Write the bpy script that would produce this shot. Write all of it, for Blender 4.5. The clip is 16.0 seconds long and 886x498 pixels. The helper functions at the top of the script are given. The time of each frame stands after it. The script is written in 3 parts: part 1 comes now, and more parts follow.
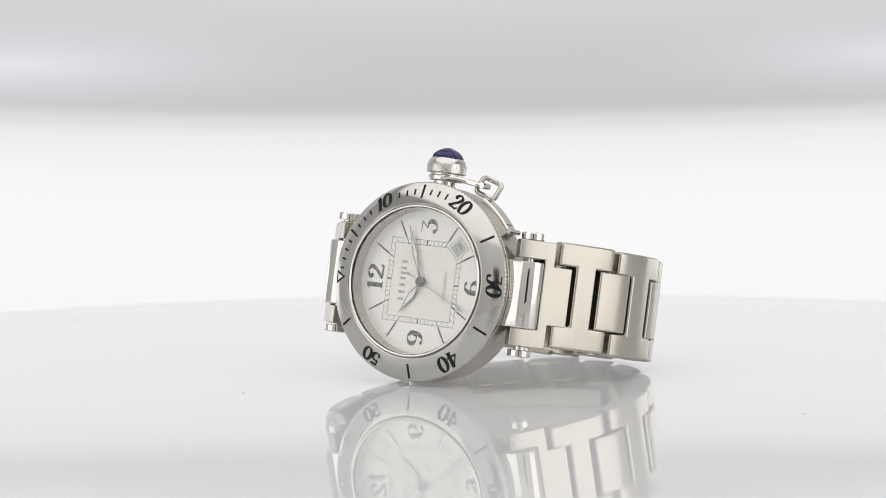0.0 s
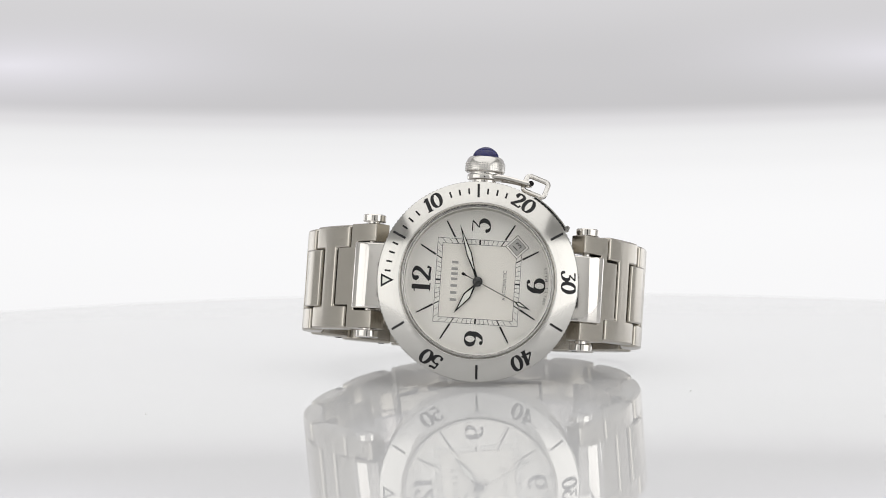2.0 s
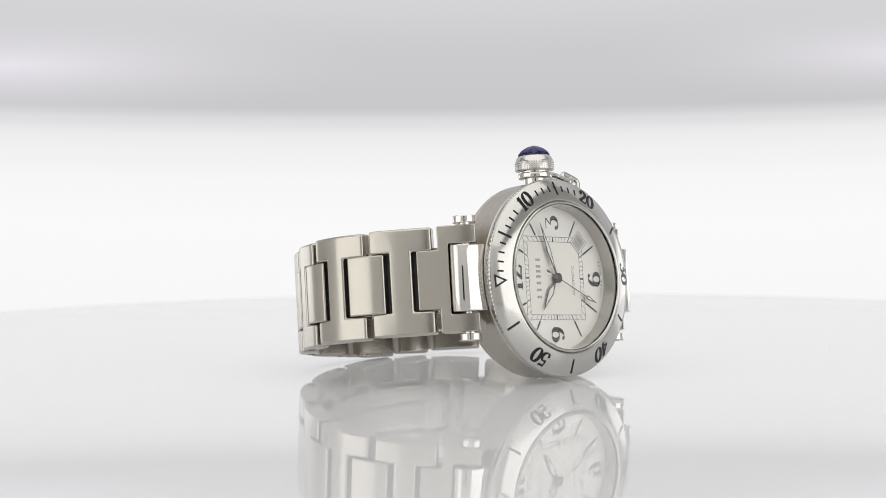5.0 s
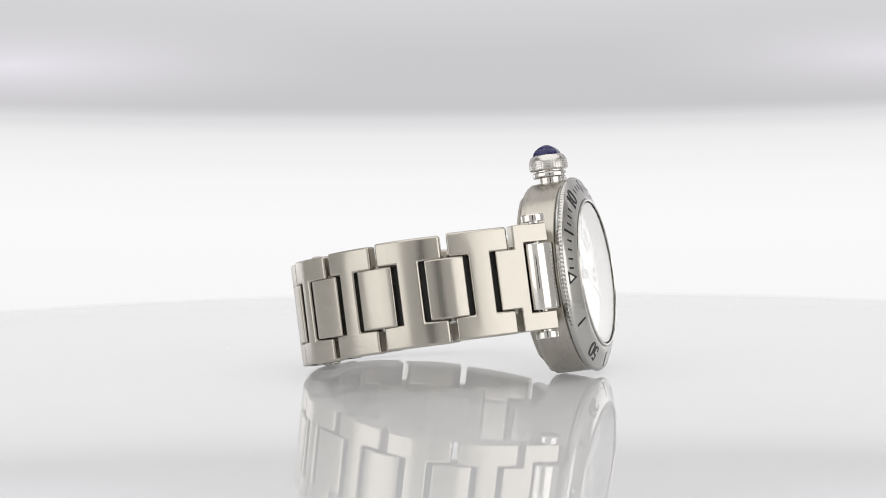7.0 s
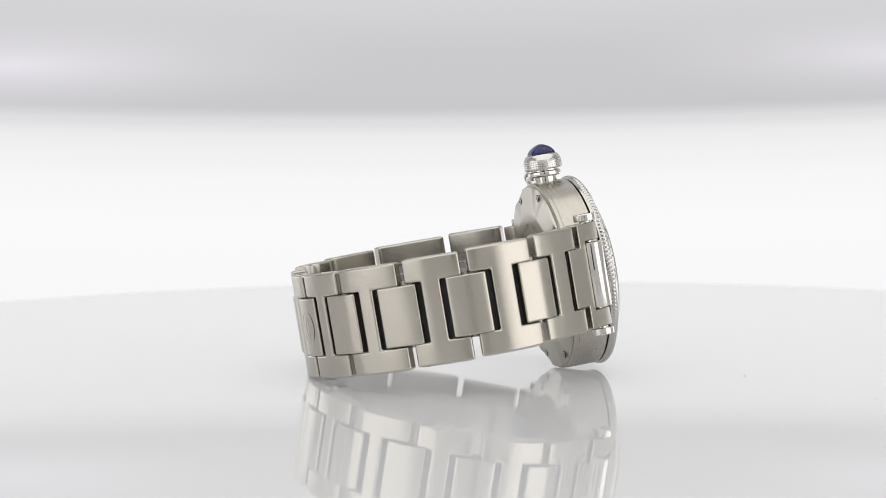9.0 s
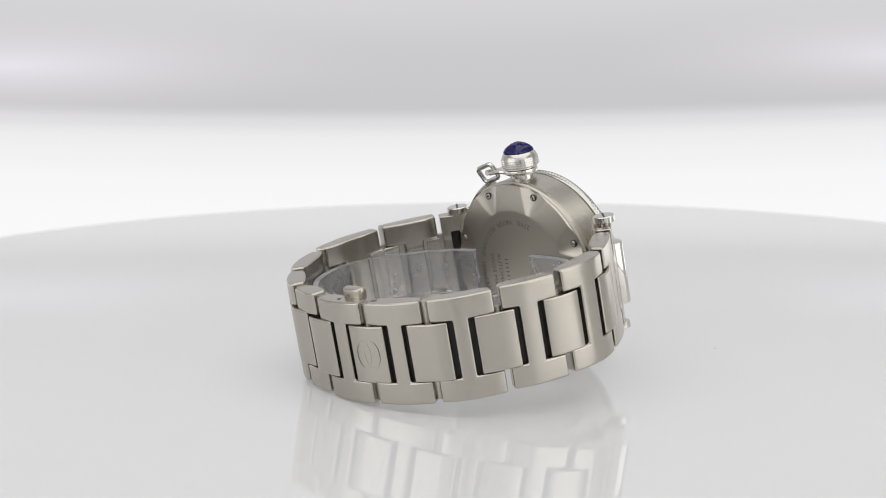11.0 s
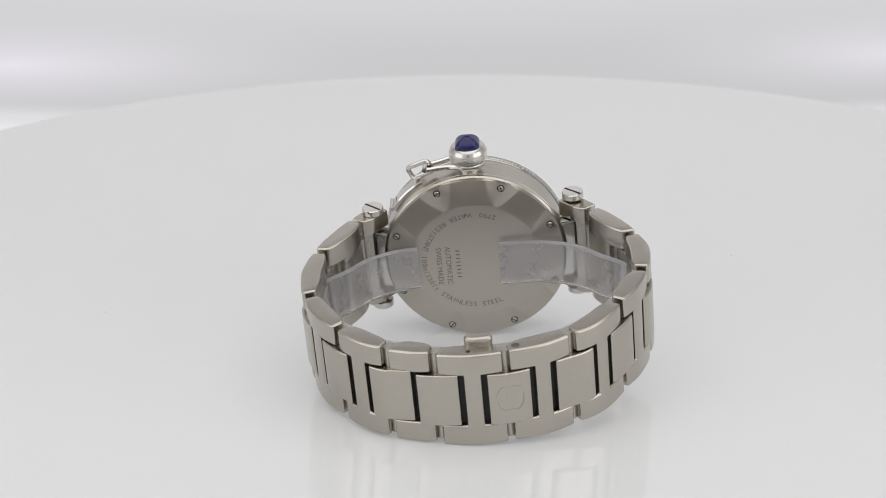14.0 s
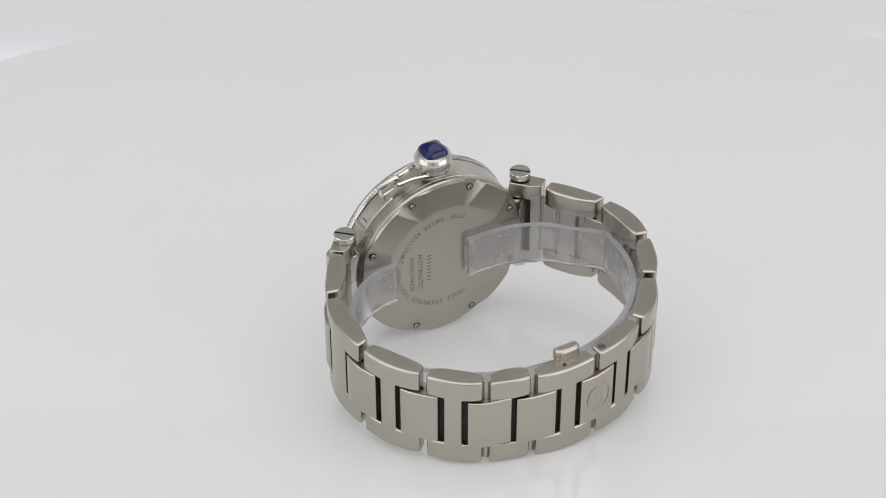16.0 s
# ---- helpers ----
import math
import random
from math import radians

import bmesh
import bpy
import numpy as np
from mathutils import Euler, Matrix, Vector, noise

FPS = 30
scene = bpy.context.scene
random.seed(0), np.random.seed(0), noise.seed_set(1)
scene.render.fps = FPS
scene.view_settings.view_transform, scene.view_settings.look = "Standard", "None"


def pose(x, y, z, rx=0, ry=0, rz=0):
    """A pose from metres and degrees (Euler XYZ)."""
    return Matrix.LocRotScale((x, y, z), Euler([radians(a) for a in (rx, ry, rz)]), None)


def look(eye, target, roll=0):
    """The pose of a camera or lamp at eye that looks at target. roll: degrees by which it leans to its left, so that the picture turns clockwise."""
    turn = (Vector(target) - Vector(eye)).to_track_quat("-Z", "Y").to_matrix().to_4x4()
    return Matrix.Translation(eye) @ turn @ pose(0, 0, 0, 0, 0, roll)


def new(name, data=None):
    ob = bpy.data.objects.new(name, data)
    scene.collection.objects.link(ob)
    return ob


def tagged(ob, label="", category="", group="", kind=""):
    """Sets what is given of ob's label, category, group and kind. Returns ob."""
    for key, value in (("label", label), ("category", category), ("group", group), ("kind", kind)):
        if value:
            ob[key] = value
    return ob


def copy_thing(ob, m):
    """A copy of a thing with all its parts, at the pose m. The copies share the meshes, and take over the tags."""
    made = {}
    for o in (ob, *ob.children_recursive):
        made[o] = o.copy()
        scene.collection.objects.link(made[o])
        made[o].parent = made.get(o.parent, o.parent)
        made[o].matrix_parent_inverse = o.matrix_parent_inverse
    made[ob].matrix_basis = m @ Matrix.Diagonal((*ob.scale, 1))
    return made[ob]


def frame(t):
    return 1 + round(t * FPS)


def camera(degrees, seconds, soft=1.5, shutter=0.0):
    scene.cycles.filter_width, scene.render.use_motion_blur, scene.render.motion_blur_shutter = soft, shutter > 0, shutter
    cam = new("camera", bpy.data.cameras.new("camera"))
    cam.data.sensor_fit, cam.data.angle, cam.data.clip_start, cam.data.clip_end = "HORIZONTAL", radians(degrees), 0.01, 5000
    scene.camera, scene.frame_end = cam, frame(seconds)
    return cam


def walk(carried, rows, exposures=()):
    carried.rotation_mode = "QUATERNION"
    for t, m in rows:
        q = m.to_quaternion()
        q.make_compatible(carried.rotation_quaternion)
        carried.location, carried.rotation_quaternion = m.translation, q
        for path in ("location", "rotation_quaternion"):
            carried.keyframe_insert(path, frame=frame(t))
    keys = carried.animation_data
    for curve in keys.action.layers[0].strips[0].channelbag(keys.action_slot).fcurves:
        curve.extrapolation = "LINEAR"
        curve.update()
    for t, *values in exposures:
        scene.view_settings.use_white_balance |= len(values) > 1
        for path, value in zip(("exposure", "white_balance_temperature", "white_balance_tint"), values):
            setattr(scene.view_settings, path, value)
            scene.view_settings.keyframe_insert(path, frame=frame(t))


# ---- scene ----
# A steel wristwatch standing on a white turntable inside a photo light box; camera and backdrop ride on one tilting arm.
MM = 0.001
TURN = lambda t: -17.86 + 14.978 * t


def arm_pose(y, z, down):
    """The camera on its arm at (0, y, z), tilted down by so many degrees."""
    d, a = radians(down), radians(-0.899) / math.cos(radians(down))
    eye = Vector((0, y, z))
    way = Vector((math.sin(a) * math.cos(d), math.cos(a) * math.cos(d), -math.sin(d)))
    return look(eye, eye + way, -0.53)


ARM_ROWS = [(0, -0.4482, 0.0528, 3.42), (4, -0.4482, 0.0528, 3.45), (8, -0.4481, 0.0528, 3.46), (8.5, -0.4475, 0.0553, 3.79), (9, -0.4467, 0.0603, 4.42), (9.2, -0.4464, 0.0627, 4.69),
            (11.3, -0.4399, 0.1244, 12.56), (11.5, -0.4383, 0.1302, 13.31), (12, -0.4341, 0.1446, 15.2), (12.5, -0.4294, 0.1584, 17.02), (13, -0.4236, 0.1717, 18.85),
            (13.5, -0.4175, 0.1847, 20.66), (14, -0.4115, 0.1972, 22.42), (14.5, -0.4057, 0.2097, 24.16), (15, -0.3994, 0.2224, 25.96), (15.5, -0.3924, 0.235, 27.78), (16, -0.3853, 0.2473, 29.59)]
cam = camera(23.33, 16.0, 0.7)
cam.data.dof.use_dof, cam.data.dof.focus_distance, cam.data.dof.aperture_fstop = True, 0.44, 32
walk(cam, [(t, arm_pose(y, z, d)) for t, y, z, d in ARM_ROWS])

# ---- light ----
world = bpy.data.worlds.new("world")
scene.world = world
world.use_nodes = True
world.node_tree.nodes["Background"].inputs[0].default_value = (1, 0.99, 0.97, 1)
world.node_tree.nodes["Background"].inputs[1].default_value = 0.05
scene.view_settings.exposure = 0.0


def softbox(name, place, target, sx, sy, power, colour=(1, 0.99, 0.975)):
    data = bpy.data.lights.new(name, "AREA")
    data.shape, data.size, data.size_y, data.energy, data.color = "RECTANGLE", sx, sy, power, colour
    ob = new(name, data)
    ob.matrix_world = look(place, target)
    return ob


softbox("softbox_top", (0, -0.35, 0.72), (0, -0.349, 0), 1.35, 1.25, 5.4)
softbox("softbox_left", (-0.70, -0.44, 0.20), (0, 0, 0.05), 0.8, 0.55, 1.5)
softbox("softbox_right", (0.70, -0.44, 0.20), (0, 0, 0.05), 0.8, 0.55, 1.9)


# ---- materials ----
def material(name, colour, rough=0.5, metal=0.0, **more):
    m = bpy.data.materials.new(name)
    m.use_nodes = True
    b = m.node_tree.nodes["Principled BSDF"]
    b.inputs["Base Color"].default_value = (*colour, 1)
    b.inputs["Roughness"].default_value = rough
    b.inputs["Metallic"].default_value = metal
    for key, value in more.items():
        b.inputs[key.replace("_", " ")].default_value = value
    return m


def grain(m, scale, stretch, rough=None, bump=0.0, tint=0.0, detail=4.0, distance=0.0001):
    """Adds stretched noise to a material: to its roughness, its relief and its colour."""
    nt = m.node_tree
    b = nt.nodes["Principled BSDF"]
    co, mp, no = nt.nodes.new("ShaderNodeTexCoord"), nt.nodes.new("ShaderNodeMapping"), nt.nodes.new("ShaderNodeTexNoise")
    mp.inputs["Scale"].default_value = stretch
    no.inputs["Scale"].default_value, no.inputs["Detail"].default_value = scale, detail
    nt.links.new(co.outputs["Object"], mp.inputs["Vector"])
    nt.links.new(mp.outputs["Vector"], no.inputs["Vector"])
    if rough:
        r = nt.nodes.new("ShaderNodeMapRange")
        r.inputs["From Min"].default_value, r.inputs["From Max"].default_value = 0.3, 0.7
        r.inputs["To Min"].default_value, r.inputs["To Max"].default_value = rough
        nt.links.new(no.outputs["Fac"], r.inputs["Value"])
        nt.links.new(r.outputs["Result"], b.inputs["Roughness"])
    if bump:
        u = nt.nodes.new("ShaderNodeBump")
        u.inputs["Strength"].default_value, u.inputs["Distance"].default_value = bump, distance
        nt.links.new(no.outputs["Fac"], u.inputs["Height"])
        nt.links.new(u.outputs["Normal"], b.inputs["Normal"])
    if tint:
        base = tuple(b.inputs["Base Color"].default_value)
        r = nt.nodes.new("ShaderNodeValToRGB")
        r.color_ramp.elements[0].position, r.color_ramp.elements[1].position = 0.3, 0.7
        r.color_ramp.elements[0].color = (*[c * (1 - tint) for c in base[:3]], 1)
        r.color_ramp.elements[1].color = (*[min(1, c * (1 + tint)) for c in base[:3]], 1)
        nt.links.new(no.outputs["Fac"], r.inputs["Fac"])
        nt.links.new(r.outputs["Color"], b.inputs["Base Color"])
    return m


STEEL = (0.48, 0.452, 0.403)
brushed = grain(material("brushed_steel", STEEL, 0.34, 1), 3600, (0.05, 2.0, 0.05), (0.22, 0.25), 0.0, 0.025, 4.0)
brushed_side = grain(material("brushed_side_steel", STEEL, 0.34, 1), 3600, (0.08, 0.08, 2.0), (0.27, 0.29), 0.0, 0.004, 2.0)
satin = grain(material("satin_bezel_steel", (0.53, 0.52, 0.495), 0.13, 1), 700, (1, 1, 1), (0.115, 0.15), 0.0, 0.01)
crown_steel = grain(material("cap_steel", (0.58, 0.565, 0.54), 0.2, 1), 900, (1, 1, 1), (0.16, 0.23))
emblem_mat = material("etched_steel", (0.475, 0.447, 0.40), 0.25, 1)
caseback_steel = grain(material("fine_brushed_steel", STEEL, 0.3, 1), 2600, (0.05, 2.0, 1), (0.29, 0.32), 0.0, 0.008, 2.0)
polished = grain(material("polished_steel", (0.64, 0.62, 0.59), 0.06, 1), 300, (1, 1, 1), (0.04, 0.1))
inner_steel = grain(material("inner_steel", (0.50, 0.48, 0.44), 0.35, 1), 700, (1, 1, 1), (0.3, 0.45))
black = material("black_enamel", (0.01, 0.01, 0.011), 0.35, 0.0, Specular_IOR_Level=0.25)
# near-black painted for shade in slits and recesses; also the gasket line
shade_gasket_dark = material("painted_shade_and_gasket", (0.014, 0.014, 0.014), 0.6)
dial_grey = material("grey_dial_ink", (0.022, 0.022, 0.023), 0.3, 0.0, Specular_IOR_Level=0.4)
dial_line = material("fine_grey_ink", (0.08, 0.08, 0.078), 0.4, 0.0)
dial_mat = grain(material("silvered_dial", (0.84, 0.825, 0.78), 0.36, 0.15), 160, (1, 1, 1), (0.32, 0.44), 0.03, 0.015)
dial_flat = grain(material("opaline_dial_centre", (0.82, 0.795, 0.735), 0.45, 0.12), 900, (1, 1, 1), (0.45, 0.55), 0.05, 0.01)
pale_ink = material("pale_grey_ink", (0.34, 0.335, 0.32), 0.45, 0.0)
lume = material("pale_lume", (0.75, 0.76, 0.70), 0.5)
hand_steel = material("grey_hand_steel", (0.15, 0.15, 0.15), 0.16, 1.0)
hub_steel = material("dark_hub_steel", (0.07, 0.07, 0.07), 0.2, 1.0)
date_paper = material("grey_white_date_disc", (0.5, 0.49, 0.465), 0.6)
engraved = material("engraved_recess", (0.19, 0.18, 0.165), 0.5, 0.8)
sapphire = material("blue_cabochon", (0.004, 0.004, 0.075), 0.05, 0.0, Specular_IOR_Level=0.5)
crystal_mat = material("sapphire_crystal", (1, 1, 1), 0.0, 0.0, Transmission_Weight=1.0, IOR=1.55)
plastic = grain(material("clear_plastic", (0.90, 0.90, 0.93), 0.2, 0.0, Transmission_Weight=0.93, IOR=1.42), 250, (1, 1, 1), (0.12, 0.3), 0.04)
frosted = grain(material("frosted_plastic", (0.66, 0.66, 0.68), 0.45, 0.0, Transmission_Weight=0.85, IOR=1.4), 500, (1, 1, 1), (0.35, 0.6), 0.3)
# emission put into the acrylic stands in for light from below, thinning shadows
acrylic = grain(material("white_acrylic_glow", (0.52, 0.52, 0.525), 0.03, 0.0, IOR=1.47, Emission_Color=(0.97, 0.98, 1, 1), Emission_Strength=0.2, Specular_IOR_Level=0.0, Coat_Weight=1.0, Coat_IOR=1.44, Coat_Roughness=0.02), 25, (1, 1, 1), (0.02, 0.05), 0.0, 0.006)
fabric = grain(material("white_tent_fabric", (0.87, 0.87, 0.865), 0.9), 600, (1, 1, 1), None, 0.1, 0.02)
curtain = grain(material("black_reflection_panel", (0.015, 0.015, 0.016), 0.9), 300, (1, 1, 1), None, 0.1, 0.2)
dust_mat = material("grey_dust", (0.5, 0.49, 0.47), 0.8)


def glow(name):
    """Glowing diffuser: bright lower panel, grey upper one, two soft light spots painted in."""
    m = bpy.data.materials.new(name)
    m.use_nodes = True
    nt = m.node_tree
    nt.nodes.clear()
    out, em, co = nt.nodes.new("ShaderNodeOutputMaterial"), nt.nodes.new("ShaderNodeEmission"), nt.nodes.new("ShaderNodeTexCoord")
    sep = nt.nodes.new("ShaderNodeSeparateXYZ")
    nt.links.new(co.outputs["Object"], sep.inputs["Vector"])
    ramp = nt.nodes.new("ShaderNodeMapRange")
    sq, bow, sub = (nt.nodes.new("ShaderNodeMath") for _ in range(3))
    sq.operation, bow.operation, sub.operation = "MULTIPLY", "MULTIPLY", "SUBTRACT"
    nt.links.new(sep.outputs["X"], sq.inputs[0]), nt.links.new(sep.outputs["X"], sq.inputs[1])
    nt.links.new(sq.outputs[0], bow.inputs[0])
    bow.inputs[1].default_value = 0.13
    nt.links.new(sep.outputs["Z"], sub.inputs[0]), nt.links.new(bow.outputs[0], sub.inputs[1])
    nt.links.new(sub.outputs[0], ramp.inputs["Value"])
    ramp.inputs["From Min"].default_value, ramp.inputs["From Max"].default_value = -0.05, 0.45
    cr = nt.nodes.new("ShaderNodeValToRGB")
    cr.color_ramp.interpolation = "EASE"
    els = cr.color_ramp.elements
    # stops past 0.4 are unseen, painted brighter to light the steel's top faces
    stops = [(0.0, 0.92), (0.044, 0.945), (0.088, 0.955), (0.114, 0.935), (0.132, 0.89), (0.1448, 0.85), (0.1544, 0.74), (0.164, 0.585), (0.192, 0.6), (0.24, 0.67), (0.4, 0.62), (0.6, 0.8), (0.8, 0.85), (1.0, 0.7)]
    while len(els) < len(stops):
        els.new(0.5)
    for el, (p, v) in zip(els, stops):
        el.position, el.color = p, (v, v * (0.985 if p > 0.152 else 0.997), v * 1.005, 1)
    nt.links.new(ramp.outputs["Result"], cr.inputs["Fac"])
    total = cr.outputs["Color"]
    # light spots painted into the emission; no lamps stand behind
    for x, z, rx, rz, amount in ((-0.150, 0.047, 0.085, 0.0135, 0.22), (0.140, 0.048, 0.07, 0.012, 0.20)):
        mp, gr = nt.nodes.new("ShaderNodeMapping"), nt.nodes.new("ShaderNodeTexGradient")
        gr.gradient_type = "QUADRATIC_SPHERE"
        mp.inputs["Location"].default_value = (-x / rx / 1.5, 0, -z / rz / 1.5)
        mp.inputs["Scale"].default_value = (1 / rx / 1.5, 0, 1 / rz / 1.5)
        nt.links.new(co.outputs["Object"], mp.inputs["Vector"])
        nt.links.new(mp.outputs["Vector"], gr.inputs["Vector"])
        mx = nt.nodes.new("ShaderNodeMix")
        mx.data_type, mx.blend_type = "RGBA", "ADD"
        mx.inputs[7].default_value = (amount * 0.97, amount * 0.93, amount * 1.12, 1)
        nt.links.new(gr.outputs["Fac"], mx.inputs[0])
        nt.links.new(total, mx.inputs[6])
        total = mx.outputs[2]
    # lower panel painted brighter at both ends, out of view, to whiten crystal reflections
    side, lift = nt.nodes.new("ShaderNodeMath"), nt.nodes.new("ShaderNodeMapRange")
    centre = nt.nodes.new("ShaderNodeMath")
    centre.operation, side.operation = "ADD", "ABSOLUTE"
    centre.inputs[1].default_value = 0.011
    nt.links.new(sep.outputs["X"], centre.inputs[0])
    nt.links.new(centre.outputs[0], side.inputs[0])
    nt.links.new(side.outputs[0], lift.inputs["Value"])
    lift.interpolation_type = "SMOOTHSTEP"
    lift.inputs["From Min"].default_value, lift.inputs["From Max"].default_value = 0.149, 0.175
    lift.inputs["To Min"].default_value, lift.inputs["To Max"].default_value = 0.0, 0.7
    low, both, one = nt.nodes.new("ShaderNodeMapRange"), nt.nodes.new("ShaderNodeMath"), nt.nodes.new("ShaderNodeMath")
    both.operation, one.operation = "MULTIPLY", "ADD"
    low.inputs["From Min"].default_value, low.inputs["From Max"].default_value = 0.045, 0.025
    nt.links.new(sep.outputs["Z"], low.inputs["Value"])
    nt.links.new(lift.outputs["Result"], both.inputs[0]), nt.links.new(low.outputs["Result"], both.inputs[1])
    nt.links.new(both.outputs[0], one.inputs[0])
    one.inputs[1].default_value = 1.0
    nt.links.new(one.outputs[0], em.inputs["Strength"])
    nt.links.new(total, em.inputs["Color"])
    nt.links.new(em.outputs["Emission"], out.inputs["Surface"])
    return m


painted_glow = glow("painted_glow_diffuser")


# ---- mesh helpers ----
def part(name, bm, mat, parent=None, label="", smooth=True, sharp=32, even=False):
    """One mesh object. even: flat faces stay flat and the bevels alone turn the light."""
    me = bpy.data.meshes.new(name)
    bmesh.ops.recalc_face_normals(bm, faces=bm.faces)
    bm.to_mesh(me)
    bm.free()
    me.materials.append(mat)
    if smooth:
        me.shade_smooth()
        if even:
            total = [Vector() for _ in me.vertices]
            for face in me.polygons:
                for v in face.vertices:
                    total[v] += face.normal * face.area
            me.normals_split_custom_set_from_vertices([v.normalized() for v in total])
        else:
            me.set_sharp_from_angle(angle=radians(sharp))
    ob = new(name, me)
    if parent:
        ob.parent = parent
    if label:
        tagged(ob, label)
    return ob


def lathe(profile, steps=128, axis="z", centre=(0, 0, 0), ripple=None, bm=None, closed=False):
    """Turns (radius, height) pairs in mm about an axis. ripple(i, angle) adds to the radius of ring i."""
    bm = bm or bmesh.new()
    rings = []
    for i, (r, h) in enumerate(profile):
        ring = []
        for k in range(steps):
            a = 2 * math.pi * k / steps
            q = r + (ripple(i, a) if ripple else 0)
            p = (q * math.cos(a), q * math.sin(a), h)
            if axis == "y":
                p = (p[0], p[2], -p[1])
            elif axis == "x":
                p = (p[2], p[0], p[1])
            ring.append(bm.verts.new((Vector(p) + Vector(centre)) * MM))
        rings.append(ring)
    pairs = list(zip(rings, rings[1:])) + ([(rings[-1], rings[0])] if closed else [])
    for a, b in pairs:
        for k in range(steps):
            bm.faces.new((a[k], a[(k + 1) % steps], b[(k + 1) % steps], b[k]))
    if not closed:
        for ring in (rings[0], rings[-1]):
            bm.faces.new(ring)
    return bm


def prism(bm, outline, lo, hi, to, bevel=0.0, segments=2):
    """Extrudes a flat outline (pairs) from lo to hi; to(a, b, h) gives the point in mm."""
    base = [bm.verts.new(Vector(to(a, b, lo)) * MM) for a, b in outline]
    top = [bm.verts.new(Vector(to(a, b, hi)) * MM) for a, b in outline]
    faces = [bm.faces.new(base), bm.faces.new(top[::-1])]
    n = len(outline)
    for i in range(n):
        faces.append(bm.faces.new((base[i], top[i], top[(i + 1) % n], base[(i + 1) % n])))
    if bevel:
        bmesh.ops.recalc_face_normals(bm, faces=faces)
        edges = [e for e in {e for f in faces for e in f.edges} if e.calc_face_angle(0) > 0.5]
        bmesh.ops.bevel(bm, geom=edges, offset=bevel * MM, segments=segments, profile=0.6, affect="EDGES", clamp_overlap=True)
    return bm


def box(bm, lo, hi, bevel=0.0):
    return prism(bm, [(lo[0], lo[1]), (hi[0], lo[1]), (hi[0], hi[1]), (lo[0], hi[1])], lo[2], hi[2], lambda a, b, h: (a, b, h), bevel)


def tube(bm, path, r, sides=10, closed=False):
    """A round wire along points in mm."""
    pts = [Vector(p) for p in path]
    rings = []
    n = len(pts)
    for i, p in enumerate(pts):
        d = (pts[(i + 1) % n] - pts[i - 1]) if closed else (pts[min(i + 1, n - 1)] - pts[max(i - 1, 0)])
        d.normalize()
        side = d.cross(Vector((0.13, 0.21, 0.97))).normalized()
        up = d.cross(side)
        rings.append([bm.verts.new((p + (side * math.cos(a) + up * math.sin(a)) * r) * MM) for a in (2 * math.pi * k / sides for k in range(sides))])
    for a, b in list(zip(rings, rings[1:])) + ([(rings[-1], rings[0])] if closed else []):
        for k in range(sides):
            bm.faces.new((a[k], a[(k + 1) % sides], b[(k + 1) % sides], b[k]))
    if not closed:
        bm.faces.new(rings[0]), bm.faces.new(rings[-1])
    return bm


def text_faces(body, size):
    """Outline faces of a line of text in the built-in font, centred, size in mm."""
    cu = bpy.data.curves.new("lettering", "FONT")
    cu.body, cu.size, cu.align_x, cu.align_y = body, size, "CENTER", "CENTER"
    cu.resolution_u = 3
    ob = new("lettering", cu)
    me = ob.evaluated_get(bpy.context.evaluated_depsgraph_get()).to_mesh()
    out = [v.co.copy() for v in me.vertices], [tuple(p.vertices) for p in me.polygons]
    bpy.data.objects.remove(ob)
    bpy.data.curves.remove(cu)
    return out


def write(bm, body, size, to, stretch=1.0):
    verts, faces = text_faces(body, size)
    vs = [bm.verts.new(Vector(to(v.x * stretch, v.y)) * MM) for v in verts]
    for f in faces:
        bm.faces.new([vs[i] for i in f])
    return bm


def nib(bm, path, to, thick, thin, slant=0.0, closed=False):
    """A pen stroke with a broad nib: upright runs are thick, level ones thin."""
    n = len(path)
    left, right = [], []
    for i in range(n):
        a, b = (path[i - 1], path[(i + 1) % n]) if closed else (path[max(i - 1, 0)], path[min(i + 1, n - 1)])
        dx, dy = b[0] - a[0], b[1] - a[1]
        l = math.hypot(dx, dy) or 1
        w = (thin + (thick - thin) * abs(dy / l) ** 1.5) / 2
        nx, ny = -dy / l * w, dx / l * w
        x, y = path[i]
        left.append(bm.verts.new(Vector(to(x + nx + slant * y, y + ny)) * MM))
        right.append(bm.verts.new(Vector(to(x - nx + slant * y, y - ny)) * MM))
    for i in range(n if closed else n - 1):
        j = (i + 1) % n
        bm.faces.new((left[i], left[j], right[j], right[i]))


def curve(pts, steps=7):
    """A smooth run through points."""
    out = []
    p = [pts[0]] + list(pts) + [pts[-1]]
    for i in range(1, len(p) - 2):
        for k in range(steps):
            t = k / steps
            out.append(tuple(0.5 * (2 * b + (c - a) * t + (2 * a - 5 * b + 4 * c - d) * t * t + (3 * b - a - 3 * c + d) * t ** 3)
                             for a, b, c, d in zip(p[i - 1], p[i], p[i + 1], p[i + 2])))
    return out + [pts[-1]]


def oval(cx, cy, rx, ry, n=28):
    return [(cx + rx * math.cos(2 * math.pi * k / n), cy + ry * math.sin(2 * math.pi * k / n)) for k in range(n)]


def disc(cx, cy, r, n=12):
    return [(cx + r * math.cos(2 * math.pi * k / n), cy + r * math.sin(2 * math.pi * k / n)) for k in range(n)]


